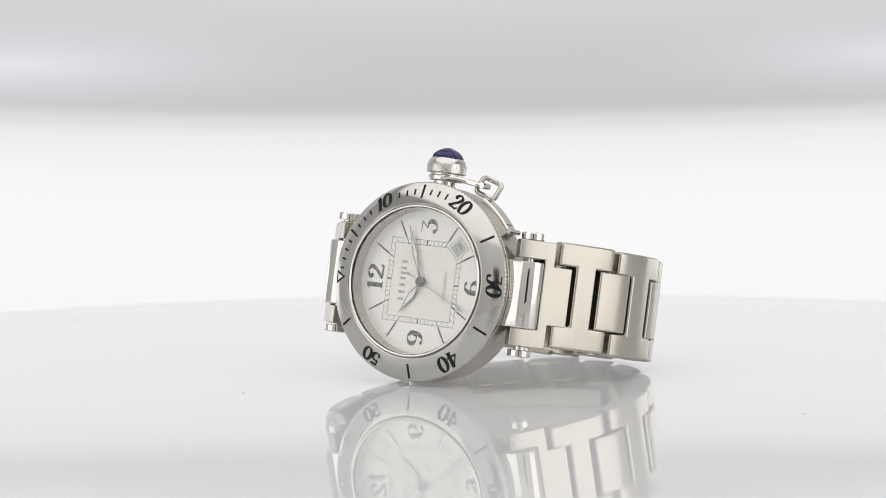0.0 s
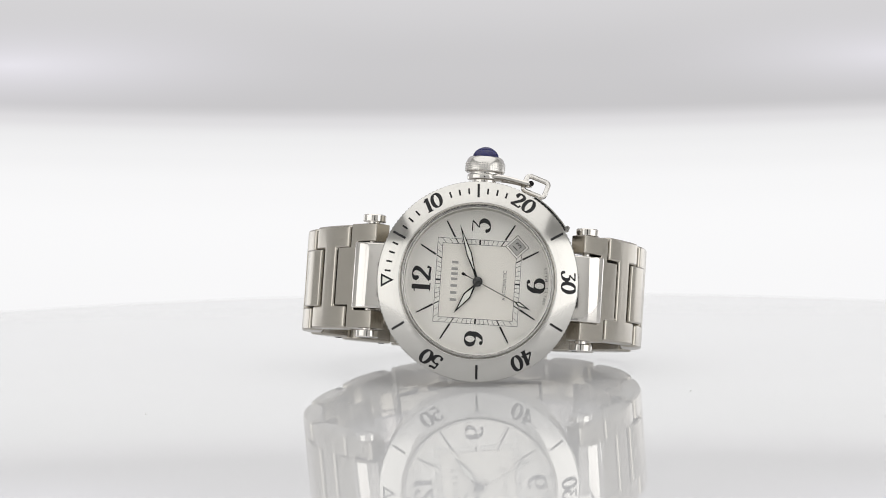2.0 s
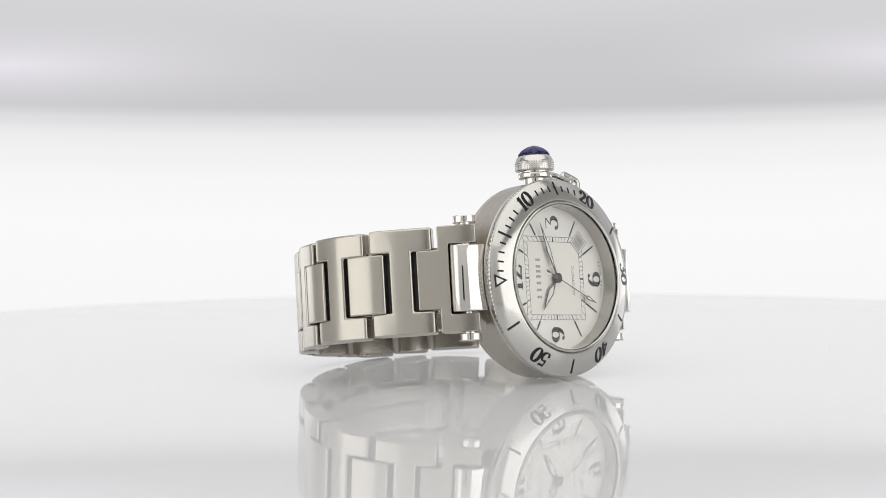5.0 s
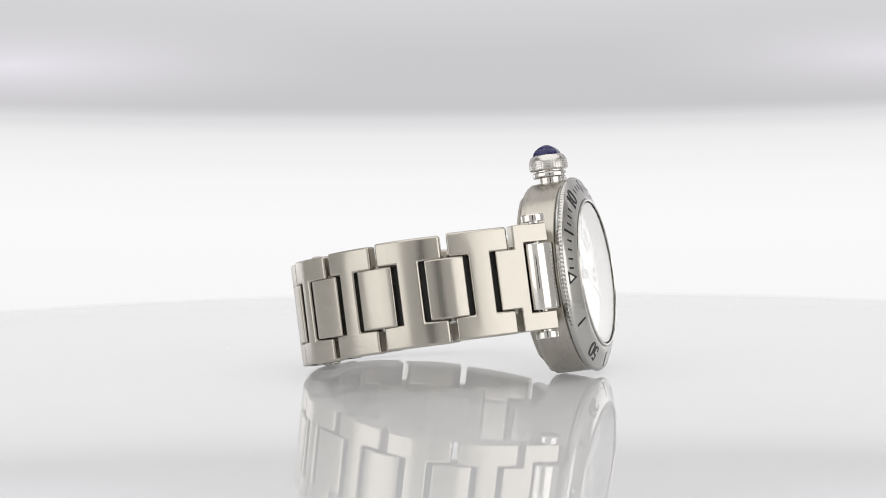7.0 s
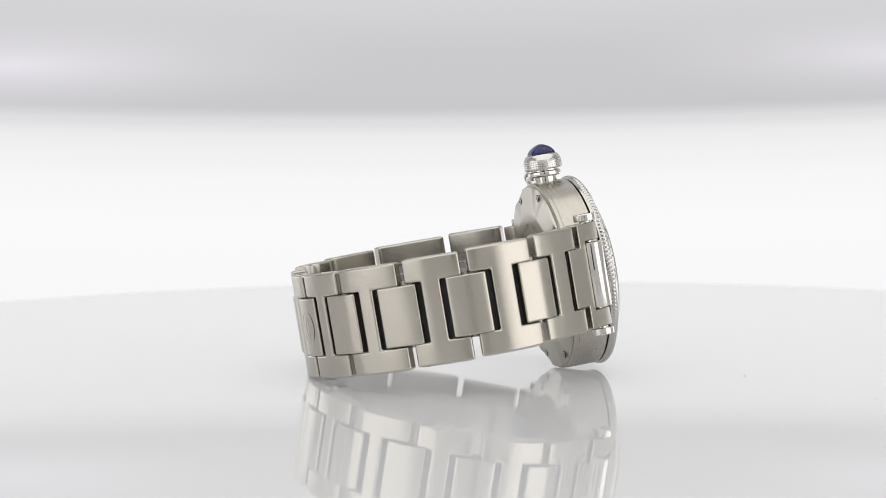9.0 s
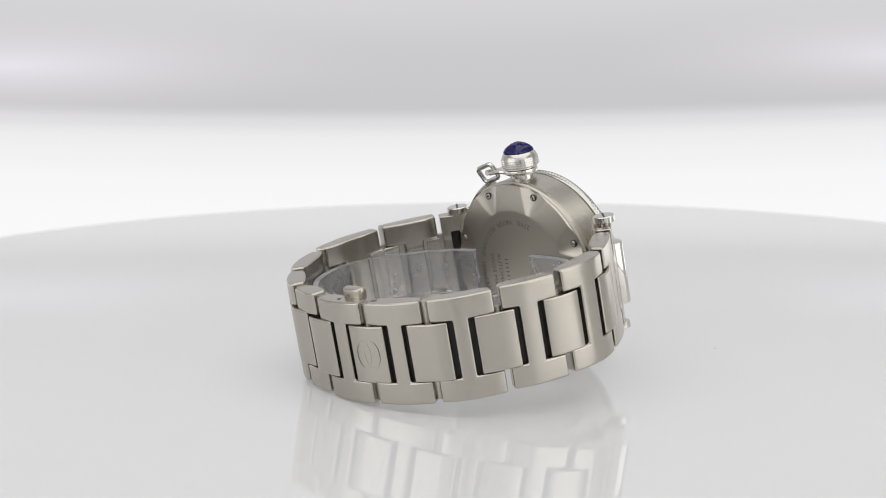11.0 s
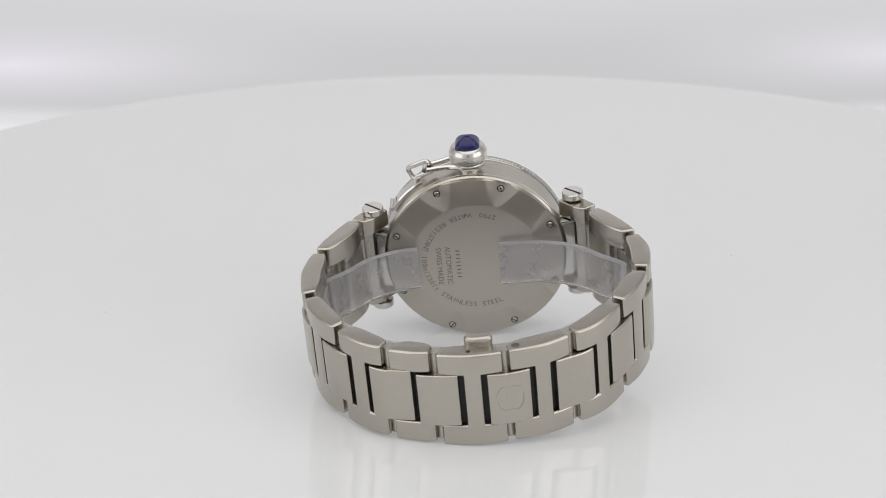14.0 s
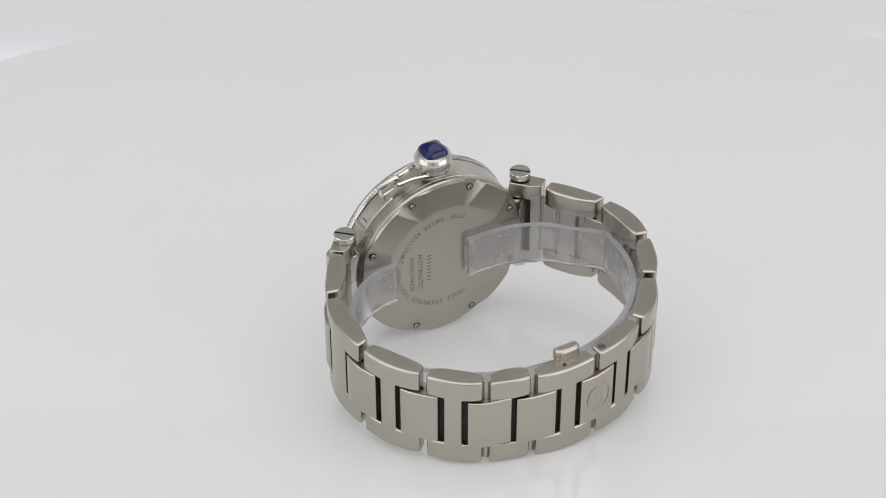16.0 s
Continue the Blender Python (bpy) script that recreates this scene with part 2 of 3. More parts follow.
# Each figure is one unit high and is drawn on a line from x = 0.
FIGURES = {
    "0": ([("o", oval(0.30, 0.5, 0.24, 0.46))], 0.62),
    "1": ([("s", [(0.22, 0.02), (0.22, 0.96)]), ("t", [(0.06, 0.03), (0.38, 0.03)]), ("t", [(0.04, 0.80), (0.14, 0.84), (0.22, 0.96)])], 0.44),
    "2": ([("s", curve([(0.10, 0.70), (0.14, 0.88), (0.30, 0.96), (0.48, 0.82), (0.44, 0.58), (0.24, 0.30), (0.06, 0.06)])), ("w", [(0.06, 0.07), (0.30, 0.09), (0.52, 0.06), (0.57, 0.22)]), ("d", disc(0.13, 0.70, 0.085))], 0.64),
    "3": ([("s", [(0.08, 0.93), (0.28, 0.94), (0.50, 0.93)]), ("t", [(0.50, 0.93), (0.24, 0.58)]), ("s", curve([(0.24, 0.58), (0.42, 0.56), (0.52, 0.36), (0.44, 0.12), (0.26, 0.03), (0.10, 0.14)])), ("d", disc(0.12, 0.20, 0.08))], 0.64),
    "4": ([("s", [(0.42, 0.02), (0.42, 0.96)]), ("t", [(0.42, 0.94), (0.04, 0.30)]), ("w", [(0.04, 0.30), (0.60, 0.30)]), ("t", [(0.28, 0.03), (0.56, 0.03)])], 0.66),
    "5": ([("t", [(0.16, 0.92), (0.14, 0.52)]), ("w", [(0.15, 0.90), (0.34, 0.88), (0.50, 0.94)]), ("s", curve([(0.14, 0.52), (0.32, 0.60), (0.52, 0.46), (0.50, 0.18), (0.30, 0.03), (0.10, 0.12)])), ("d", disc(0.13, 0.19, 0.08))], 0.62),
    "6": ([("o", oval(0.32, 0.30, 0.21, 0.27)), ("s", curve([(0.12, 0.30), (0.13, 0.62), (0.26, 0.88), (0.46, 0.94)])), ("d", disc(0.46, 0.86, 0.08))], 0.64),
    "9": ([("o", oval(0.30, 0.70, 0.21, 0.27)), ("s", curve([(0.50, 0.70), (0.49, 0.38), (0.36, 0.12), (0.16, 0.06)])), ("d", disc(0.16, 0.14, 0.08))], 0.64),
}


def figures(bm, text, height, to, thick=0.155, thin=0.05, slant=0.0):
    """Numerals with thick and thin strokes, centred on the origin of to(x, y)."""
    width = sum(FIGURES[c][1] for c in text)
    x0 = -width / 2
    for c in text:
        strokes, w = FIGURES[c]
        put = lambda x, y, x0=x0: to((x + x0 + slant * (y - 0.5)) * height, (y - 0.5) * height)
        for kind, path in strokes:
            if kind == "d":
                bm.faces.new([bm.verts.new(Vector(put(x, y)) * MM) for x, y in path])
            elif kind == "o":
                nib(bm, path, put, thick, thin, closed=True)
            else:
                nib(bm, path, put, thin * 1.15 if kind == "t" else thick * (0.62 if kind == "w" else 1), thin if kind != "w" else thick * 0.62)
        x0 += w
    return bm


# ---- the light box ----
def room():
    def slab(name, lo, hi, mat, label, cat):
        bm = bmesh.new()
        box(bm, [c * 1000 for c in lo], [c * 1000 for c in hi], 0)
        return tagged(part(name, bm, mat, None, "", False), label, cat, kind="structure")
    slab("wall_north", (-1.0, 0.95, -0.62), (1.0, 0.97, 1.0), fabric, "white fabric back wall of the light box", "wall")
    slab("wall_east", (1.0, -1.0, -0.62), (1.02, 0.97, 1.0), fabric, "white fabric side wall of the light box", "wall")
    slab("wall_west", (-1.02, -1.0, -0.62), (-1.0, 0.97, 1.0), fabric, "white fabric side wall of the light box", "wall")
    slab("wall_south", (-1.0, -1.02, -0.62), (1.0, -1.0, 1.0), fabric, "white fabric front wall of the light box", "wall")
    slab("ceiling", (-1.02, -1.02, 1.0), (1.02, 0.97, 1.02), fabric, "white fabric top of the light box", "ceiling")
    slab("floor", (-1.02, -1.02, -0.64), (1.02, 0.97, -0.62), fabric, "white floor of the light box", "floor")
    # unseen panel added so the steel reflects something dark round the camera
    slab("curtain", (-0.055, -0.66, 0.03), (0.055, -0.65, 0.25), curtain, "black panel added for the dark camera opening in reflections", "curtain")


room()


def make_turntable():
    top = new("turntable")
    tagged(top, "round glossy white acrylic turntable with a faint added glow", "turntable")
    prof = [(0.01, 0), (60, 0), (120, 0), (180, 0), (202.5, 0), (203.3, 0), (203.5, 0), (204.2, -0.12), (204.7, -0.45), (205, -1.2), (205, -7.5), (204.5, -8), (60, -8), (0.01, -8)]
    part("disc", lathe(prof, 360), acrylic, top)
    part("column", lathe([(30, -8.2), (30, -560), (110, -570), (110, -619)], 48), inner_steel, top, "brushed steel turntable column")
    # a few grains of dust
    for x, y, r in ((-34.0, -44.0, 0.2), (76.0, -46.0, 0.18), (45.0, 60.5, 0.16), (-72.0, -48.0, 0.16), (33.0, -42.5, 0.16)):
        bm = bmesh.new()
        bmesh.ops.create_icosphere(bm, subdivisions=1, radius=r * MM, matrix=Matrix.Translation((x * MM, y * MM, r * 0.4 * MM)) @ Matrix.Diagonal((1.3, 0.8, 0.5, 1)))
        part("dust_speck", bm, dust_mat, top, "tiny grey grain of dust")
    return top


turntable = make_turntable()


def make_backdrop():
    top = new("backdrop")
    tagged(top, "white and grey diffuser panel with painted glow on the camera arm", "backdrop", kind="structure")
    bm = bmesh.new()
    rows = []
    for k in range(41):
        x = -0.42 + 0.84 * k / 40
        rows.append([bm.verts.new((x, 0.245 + d, z - 0.025)) for d in (0, 0.006) for z in (-0.03, 0.44)])
    for a, b in zip(rows, rows[1:]):
        for i, j in ((0, 1), (1, 3), (3, 2), (2, 0)):
            bm.faces.new((a[i], a[j], b[j], b[i]))
    part("diffuser", bm, painted_glow, top)
    return top


backdrop = make_backdrop()

# ---- the watch ----
# Watch space in mm: x towards 6 o'clock, y towards 3 o'clock and the crown, z out of the dial.
WATCH = Matrix(((0.97204, 0.10217, -0.2114, -0.00501), (-0.2234, 0.12532, -0.96664, -0.02392), (-0.07227, 0.98684, 0.14464, 0.02091), (0, 0, 0, 1)))
watch = new("wristwatch")
tagged(watch, "stainless steel wristwatch with white dial standing on its side", "watch")
BEZEL_TURN = 3.0


def polar(r, deg, z):
    return (r * math.cos(radians(deg)), r * math.sin(radians(deg)), z)


def bezel_z(r):
    return 1.15 - (r - 15.7) / (19.9 - 15.7) * 1.75


SCREW_TURN = 21.3


def make_case():
    body = [(15.0, -3.4), (15.0, -2.42), (19.5, -2.45), (19.7, -2.65), (19.7, -8.6), (19.62, -8.66), (19.62, -8.72), (19.68, -8.78), (19.64, -9.4), (19.3, -9.8), (18.0, -10.0)]
    case = part("case", lathe(body, 160), brushed_side, watch, "brushed steel round case")
    # caseback with eight scooped screw seats round a flat disc
    bm = bmesh.new()
    steps, rs = 512, [0.01, 6, 12.0, 13.2, 13.4, 13.7, 14.2, 14.8, 15.5, 16.2, 16.9, 17.6, 18.3, 18.8, 19.1, 19.25]
    rings = []
    for r in rs:
        ring = []
        for k in range(steps):
            a = 360 * k / steps
            d = min(abs((a - SCREW_TURN - 45 * i + 180) % 360 - 180) for i in range(8))
            out = max(0.0, (r - 13.6) / 5.6)
            z = -11.15 + 0.75 * out
            wide = 11.5 * out ** 0.5
            if d < wide:
                z += 0.6 * out ** 0.8 * (1 - (d / wide) ** 2)
            ring.append(bm.verts.new(Vector(polar(r, a, min(z, -9.88) if r < 19.2 else -9.88)) * MM))
        rings.append(ring)
    for a, b in zip(rings, rings[1:]):
        for k in range(steps):
            bm.faces.new((a[k], a[(k + 1) % steps], b[(k + 1) % steps], b[k]))
    back = part("caseback", bm, caseback_steel, watch, "brushed steel caseback with engraved lettering", sharp=9)
    screw = None
    for i in range(8):
        a = SCREW_TURN + 45 * i
        if screw is None:
            bm = lathe([(0.01, -0.28), (0.5, -0.28), (0.6, -0.15), (0.6, 0.2), (0.01, 0.2)], 20)
            screw = part("caseback_screw", bm, inner_steel, watch)
            bm = bmesh.new()
            box(bm, (-0.58, -0.1, -0.31), (0.58, 0.1, -0.27))
            slot = part("slot", bm, black, screw, "", False)
            ring = part("seat", lathe([(0.58, -0.12), (0.78, -0.12), (0.78, -0.02), (0.58, -0.02)], 20, closed=True), black, screw)
            one = screw
        else:
            one = copy_thing(screw, Matrix())
        one.matrix_basis = Matrix.Translation(Vector(polar(17.8, a, -10.18)) * MM) @ Euler((0, radians(0), radians(a * 2.3))).to_matrix().to_4x4()
    # lettering: read from behind, so mirrored in x
    bm = bmesh.new()
    zt = -11.165

    def ring_text(text, r, start, size, step):
        """Runs round the back with the tops of the letters inward."""
        for i, c in enumerate(text):
            if c != " ":
                b = radians(start + i * step)
                cb, sb = math.cos(b), math.sin(b)
                write(bm, c, size, lambda u, v: (-(r - v) * cb + u * sb, (r - v) * sb + u * cb, zt))
    return case, back, bm, ring_text, zt


case, caseback, letters, ring_text, ZT = make_case()


def finish_caseback():
    def line(text, size, col, mid):
        write(letters, text, size, lambda u, v: (col - v, mid - u, ZT), 1.0)
    line("AUTOMATIC", 1.65, 6.0, -1.0)
    line("SWISS MADE", 1.65, 8.0, -1.0)
    for k in range(8):
        box(letters, (3.4, 2.4 - k * 0.92, ZT), (4.3, 2.65 - k * 0.92, ZT + 0.004))
    ring_text("2790  WATER RESISTANT 100m/330ft STAINLESS STEEL", 11.2, 66, 1.65, 4.85)
    part("engraving", letters, engraved, caseback, "engraved dark lettering", False)


finish_caseback()


def make_bezel():
    teeth = 150

    def ripple(i, a):
        return 0.08 * math.cos(teeth * a) if i in (5, 6, 7) else 0.0
    prof = [(15.2, -2.3), (19.5, -2.3), (19.75, -2.22), (19.85, -2.05), (19.85, -1.78), (19.92, -1.68), (20.05, -1.35), (20.0, -0.95), (19.92, -0.84), (19.92, -0.72), (19.8, -0.58), (15.8, 1.12), (15.6, 1.16), (15.3, 1.02), (15.2, 0.9)]
    bezel = part("bezel", lathe(prof, 600, ripple=ripple, closed=True), satin, watch, "rotating steel bezel with a coin edge and black markings")
    up = 0.04

    def on(r, deg, dx, dy):
        """A place on the slope: dx across, dy outward, from the point at radius r."""
        a = radians(deg + BEZEL_TURN)
        q = r + dy
        return (q * math.cos(a) - dx * math.sin(a), q * math.sin(a) + dx * math.cos(a), bezel_z(math.hypot(q, dx)) + up)
    # 12 o'clock lies at 180 degrees and minutes run clockwise
    ang = lambda minute: 180 - 6 * minute
    for minute in range(60):
        wide, lo, hi = None, 0, 0
        if minute in (5, 15, 25, 35, 45, 55):
            wide, lo, hi = 0.46, -1.45, 1.35
        elif 0 < minute < 20 and minute % 5 and minute not in (9, 11, 19):
            wide, lo, hi = 0.36, -0.75, 0.45
        if wide:
            bm = bmesh.new()
            n = 4
            vs = [[bm.verts.new(Vector(on(18.1, ang(minute), s * wide / 2, lo + (hi - lo) * k / n)) * MM) for s in (-1, 1)] for k in range(n + 1)]
            for a, b in zip(vs, vs[1:]):
                bm.faces.new((a[0], a[1], b[1], b[0]))
            part("minute_mark", bm, black, bezel, "", False)
    for minute in (10, 20, 30, 40, 50):
        bm = bmesh.new()
        figures(bm, str(minute), 3.0, lambda x, y: on(18.0, ang(minute), -x * 1.2, y), 0.21, 0.075, 0.1)
        part("numeral", bm, black, bezel, "", False)
    # triangle at zero: points inward
    bm = bmesh.new()
    outer = [(-1.35, 1.1), (1.35, 1.1), (0, -1.5)]
    inner = [(-0.75, 0.74), (0.75, 0.74), (0, -0.72)]
    vo = [bm.verts.new(Vector(on(18.1, 180, x, y)) * MM) for x, y in outer]
    vi = [bm.verts.new(Vector(on(18.1, 180, x, y)) * MM) for x, y in inner]
    for i in range(3):
        bm.faces.new((vo[i], vo[(i + 1) % 3], vi[(i + 1) % 3], vi[i]))
    tri = part("triangle", bm, black, bezel, "black triangle marker with pale centre", False)
    bm = bmesh.new()
    bm.faces.new([bm.verts.new(Vector(on(18.1, 180, x, y)) * MM) for x, y in inner])
    part("lume", bm, lume, tri, "", False)
    part("crystal_ring", lathe([(14.75, 1.3), (14.88, 1.46), (15.08, 1.48), (15.2, 1.3), (15.2, -2.6), (14.75, -2.6)], 160, closed=True), satin, watch, "satin steel ring round the crystal")
    part("gasket", lathe([(14.36, -2.4), (14.52, 0.51), (14.74, 0.51), (14.74, -2.4)], 160, closed=True), inner_steel, watch, "grey inner flange under the crystal")
    part("gasket_line", lathe([(14.56, 0.51), (14.56, 0.57), (14.74, 0.57), (14.74, 0.51)], 160, closed=True), shade_gasket_dark, watch, "thin dark gasket line")
    glass = part("crystal", lathe([(0.01, 1.15), (13.4, 1.15), (14.4, 1.15), (14.58, 1.12), (14.66, 1.05), (14.7, 0.95), (14.7, 0.67), (14.64, 0.61), (14.55, 0.6), (14.0, 0.6), (0.01, 0.6)], 160), crystal_mat, watch, "clear flat sapphire crystal set in the bezel", even=True)
    glass.visible_shadow = False
    return bezel


bezel = make_bezel()
DZ = -2.6


def make_dial():
    dial = part("dial", lathe([(0.01, DZ), (14.1, DZ), (14.15, DZ), (14.75, DZ + 0.25), (14.75, DZ - 0.3), (0.01, DZ - 0.3)], 160), dial_mat, watch, "silver-white dial with grey numerals")
    z = DZ + 0.02
    S = 7.65
    flat = lambda lo, hi, h, mat, name, parent, label="": part(name, box(bmesh.new(), (*lo, h), (*hi, h + 0.012)), mat, parent, label, False)
    flat((-S + 0.3, -S + 0.3), (S - 0.3, S - 0.3), DZ + 0.004, dial_flat, "centre_field", dial, "opaline cream centre of the dial")
    # railway track: two squares and its rungs
    for s, w in ((S + 0.75, 0.09), (S - 0.25, 0.09)):
        bm = bmesh.new()
        for a, b in (((-s - w / 2, -s - w / 2), (s + w / 2, -s + w / 2)), ((-s - w / 2, s - w / 2), (s + w / 2, s + w / 2)), ((-s - w / 2, -s + w / 2), (-s + w / 2, s - w / 2)), ((s - w / 2, -s + w / 2), (s + w / 2, s - w / 2))):
            box(bm, (*a, z), (*b, z + 0.01))
        part("track_square", bm, dial_line, dial, "", False)
    for m in range(60):
        a = radians(6 * m)
        c, s = math.cos(a), math.sin(a)
        k = (S - 0.25) / max(abs(c), abs(s))
        k2 = (S + 0.75) / max(abs(c), abs(s))
        w = 0.34 if m % 15 == 0 else 0.2 if m % 5 == 0 else 0.09
        bm = bmesh.new()
        pts = [(k * c - w / 2 * s, k * s + w / 2 * c), (k * c + w / 2 * s, k * s - w / 2 * c), (k2 * c + w / 2 * s, k2 * s - w / 2 * c), (k2 * c - w / 2 * s, k2 * s + w / 2 * c)]
        bm.faces.new([bm.verts.new(Vector((x, y, z + 0.005)) * MM) for x, y in pts])
        part("rung", bm, dial_grey if m % 5 == 0 else dial_line, dial, "", False)
    # slim batons at the hours between the numerals
    for h in (1, 2, 4, 5, 7, 8, 10, 11):
        a = radians(180 - 30 * h)
        c, s = math.cos(a), math.sin(a)
        r0 = (S + 1.0) / max(abs(c), abs(s))
        bm = bmesh.new()
        pts = [(r0, 0.2), (r0, -0.2), (13.6, -0.13), (13.6, 0.13)]
        prism(bm, pts, z, z + 0.05, lambda p, q, hh: (p * c - q * s, p * s + q * c, hh))
        part("hour_baton", bm, dial_grey, dial, "", False)
    # numerals stand upright with 12 o'clock as their top
    for text, x, y in (("12", -11.25, 0), ("3", 0, 11.3), ("6", 11.55, 0), ("9", 0, -11.3)):
        bm = bmesh.new()
        figures(bm, text, 3.9, lambda u, v: (x - v, y + u * 1.32, z + 0.02), 0.18, 0.05)
        part("numeral", bm, dial_grey, dial, "", False)
    bm = bmesh.new()
    # maker's mark as a plain row of bars
    x0 = -4.3
    for w in (0.95, 1.0, 0.9, 0.9, 0.3, 0.8, 0.95):
        box(bm, (-5.35, x0 + w / 2 - 0.26, z), (-4.05, x0 + w / 2 + 0.26, z + 0.01))
        x0 += w + 0.44
    part("maker_mark", bm, pale_ink, dial, "", False)
    bm = bmesh.new()
    write(bm, "AUTOMATIC", 1.0, lambda u, v: (5.4 - v, u - 0.4, z + 0.01), 1.05)
    part("lettering", bm, dial_line, dial, "", False)
    bm = bmesh.new()
    for i, c in enumerate("SWISS MADE"):
        if c != " ":
            a = radians((i - 4.5) * 3.3)
            write(bm, c, 0.75, lambda u, v: (13.75 * math.cos(a) - v * math.cos(a) - u * math.sin(a), 13.75 * math.sin(a) - v * math.sin(a) + u * math.cos(a), z + 0.01))
    part("lettering", bm, dial_line, dial, "", False)
    # date window, a square on its corner between 4 and 5
    cx, cy = 7.45, 7.45
    for name, s, h, mat in (("date_frame", 2.35, 0.09, dial_mat), ("date_border", 1.8, 0.10, dial_line), ("date_disc", 1.66, 0.105, date_paper)):
        bm = bmesh.new()
        prism(bm, [(cx - s, cy), (cx, cy - s), (cx + s, cy), (cx, cy + s)], DZ + 0.01, DZ + h, lambda a, b, h2: (a, b, h2))
        part(name, bm, mat, dial, "", False)
    bm = bmesh.new()
    q = math.sqrt(0.5)
    write(bm, "13", 2.1, lambda u, v: (cx + (u - v) * q * 0.9, cy + (u + v) * q * 0.9, DZ + 0.125))
    part("date", bm, black, dial, "", False)
    bm = bmesh.new()
    ring = [(cx - 2.35, cy), (cx, cy - 2.35), (cx + 2.35, cy), (cx, cy + 2.35)]
    for p, q2 in zip(ring, ring[1:] + ring[:1]):
        tube(bm, [(*p, DZ + 0.1), (*q2, DZ + 0.1)], 0.05, 6)
    part("date_rim", bm, dial_grey, dial, "", False)

    def hand(name, deg, length, outline, h, mat, inner=None):
        bm = bmesh.new()
        a = radians(deg)
        c, s = math.cos(a), math.sin(a)
        prism(bm, outline, h, h + 0.1, lambda p, q, hh: (p * c - q * s, p * s + q * c, hh))
        ob = part(name, bm, mat, watch, "", False)
        if inner:
            bm = bmesh.new()
            prism(bm, inner, h + 0.1, h + 0.115, lambda p, q, hh: (p * c - q * s, p * s + q * c, hh))
            part("lume", bm, lume, ob, "pale lume filling", False)
        return ob
    hand("minute_hand", 110.5, 12, [(0, 0.22), (0, -0.22), (2.6, -0.26), (5.9, -0.58), (12.0, 0), (5.9, 0.58), (2.6, 0.26)], DZ + 0.75, hand_steel, [(2.4, 0), (5.9, -0.36), (10.2, 0), (5.9, 0.36)])
    hand("hour_hand", 236.5, 7, [(0, 0.28), (0, -0.28), (1.2, -0.3), (3.5, -0.8), (7.9, 0), (3.5, 0.8), (1.2, 0.3)], DZ + 0.5, hand_steel, [(1.5, 0), (3.5, -0.56), (6.6, 0), (3.5, 0.56)])
    hand("second_hand", -25, 12, [(-3.6, 0.1), (-3.3, 0.32), (-2.4, 0.08), (8.6, 0.07), (9.3, 0.48), (12.0, 0), (9.3, -0.48), (8.6, -0.07), (-2.4, -0.08), (-3.3, -0.32), (-3.6, -0.1)], DZ + 1.0, hand_steel, [(8.9, 0), (9.4, -0.26), (10.8, 0), (9.4, 0.26)])
    part("hand_hub", lathe([(1.0, DZ + 0.4), (1.0, DZ + 1.15), (0.7, DZ + 1.35), (0.01, DZ + 1.4)], 32), hub_steel, watch, "dark steel hub at the dial centre")


make_dial()


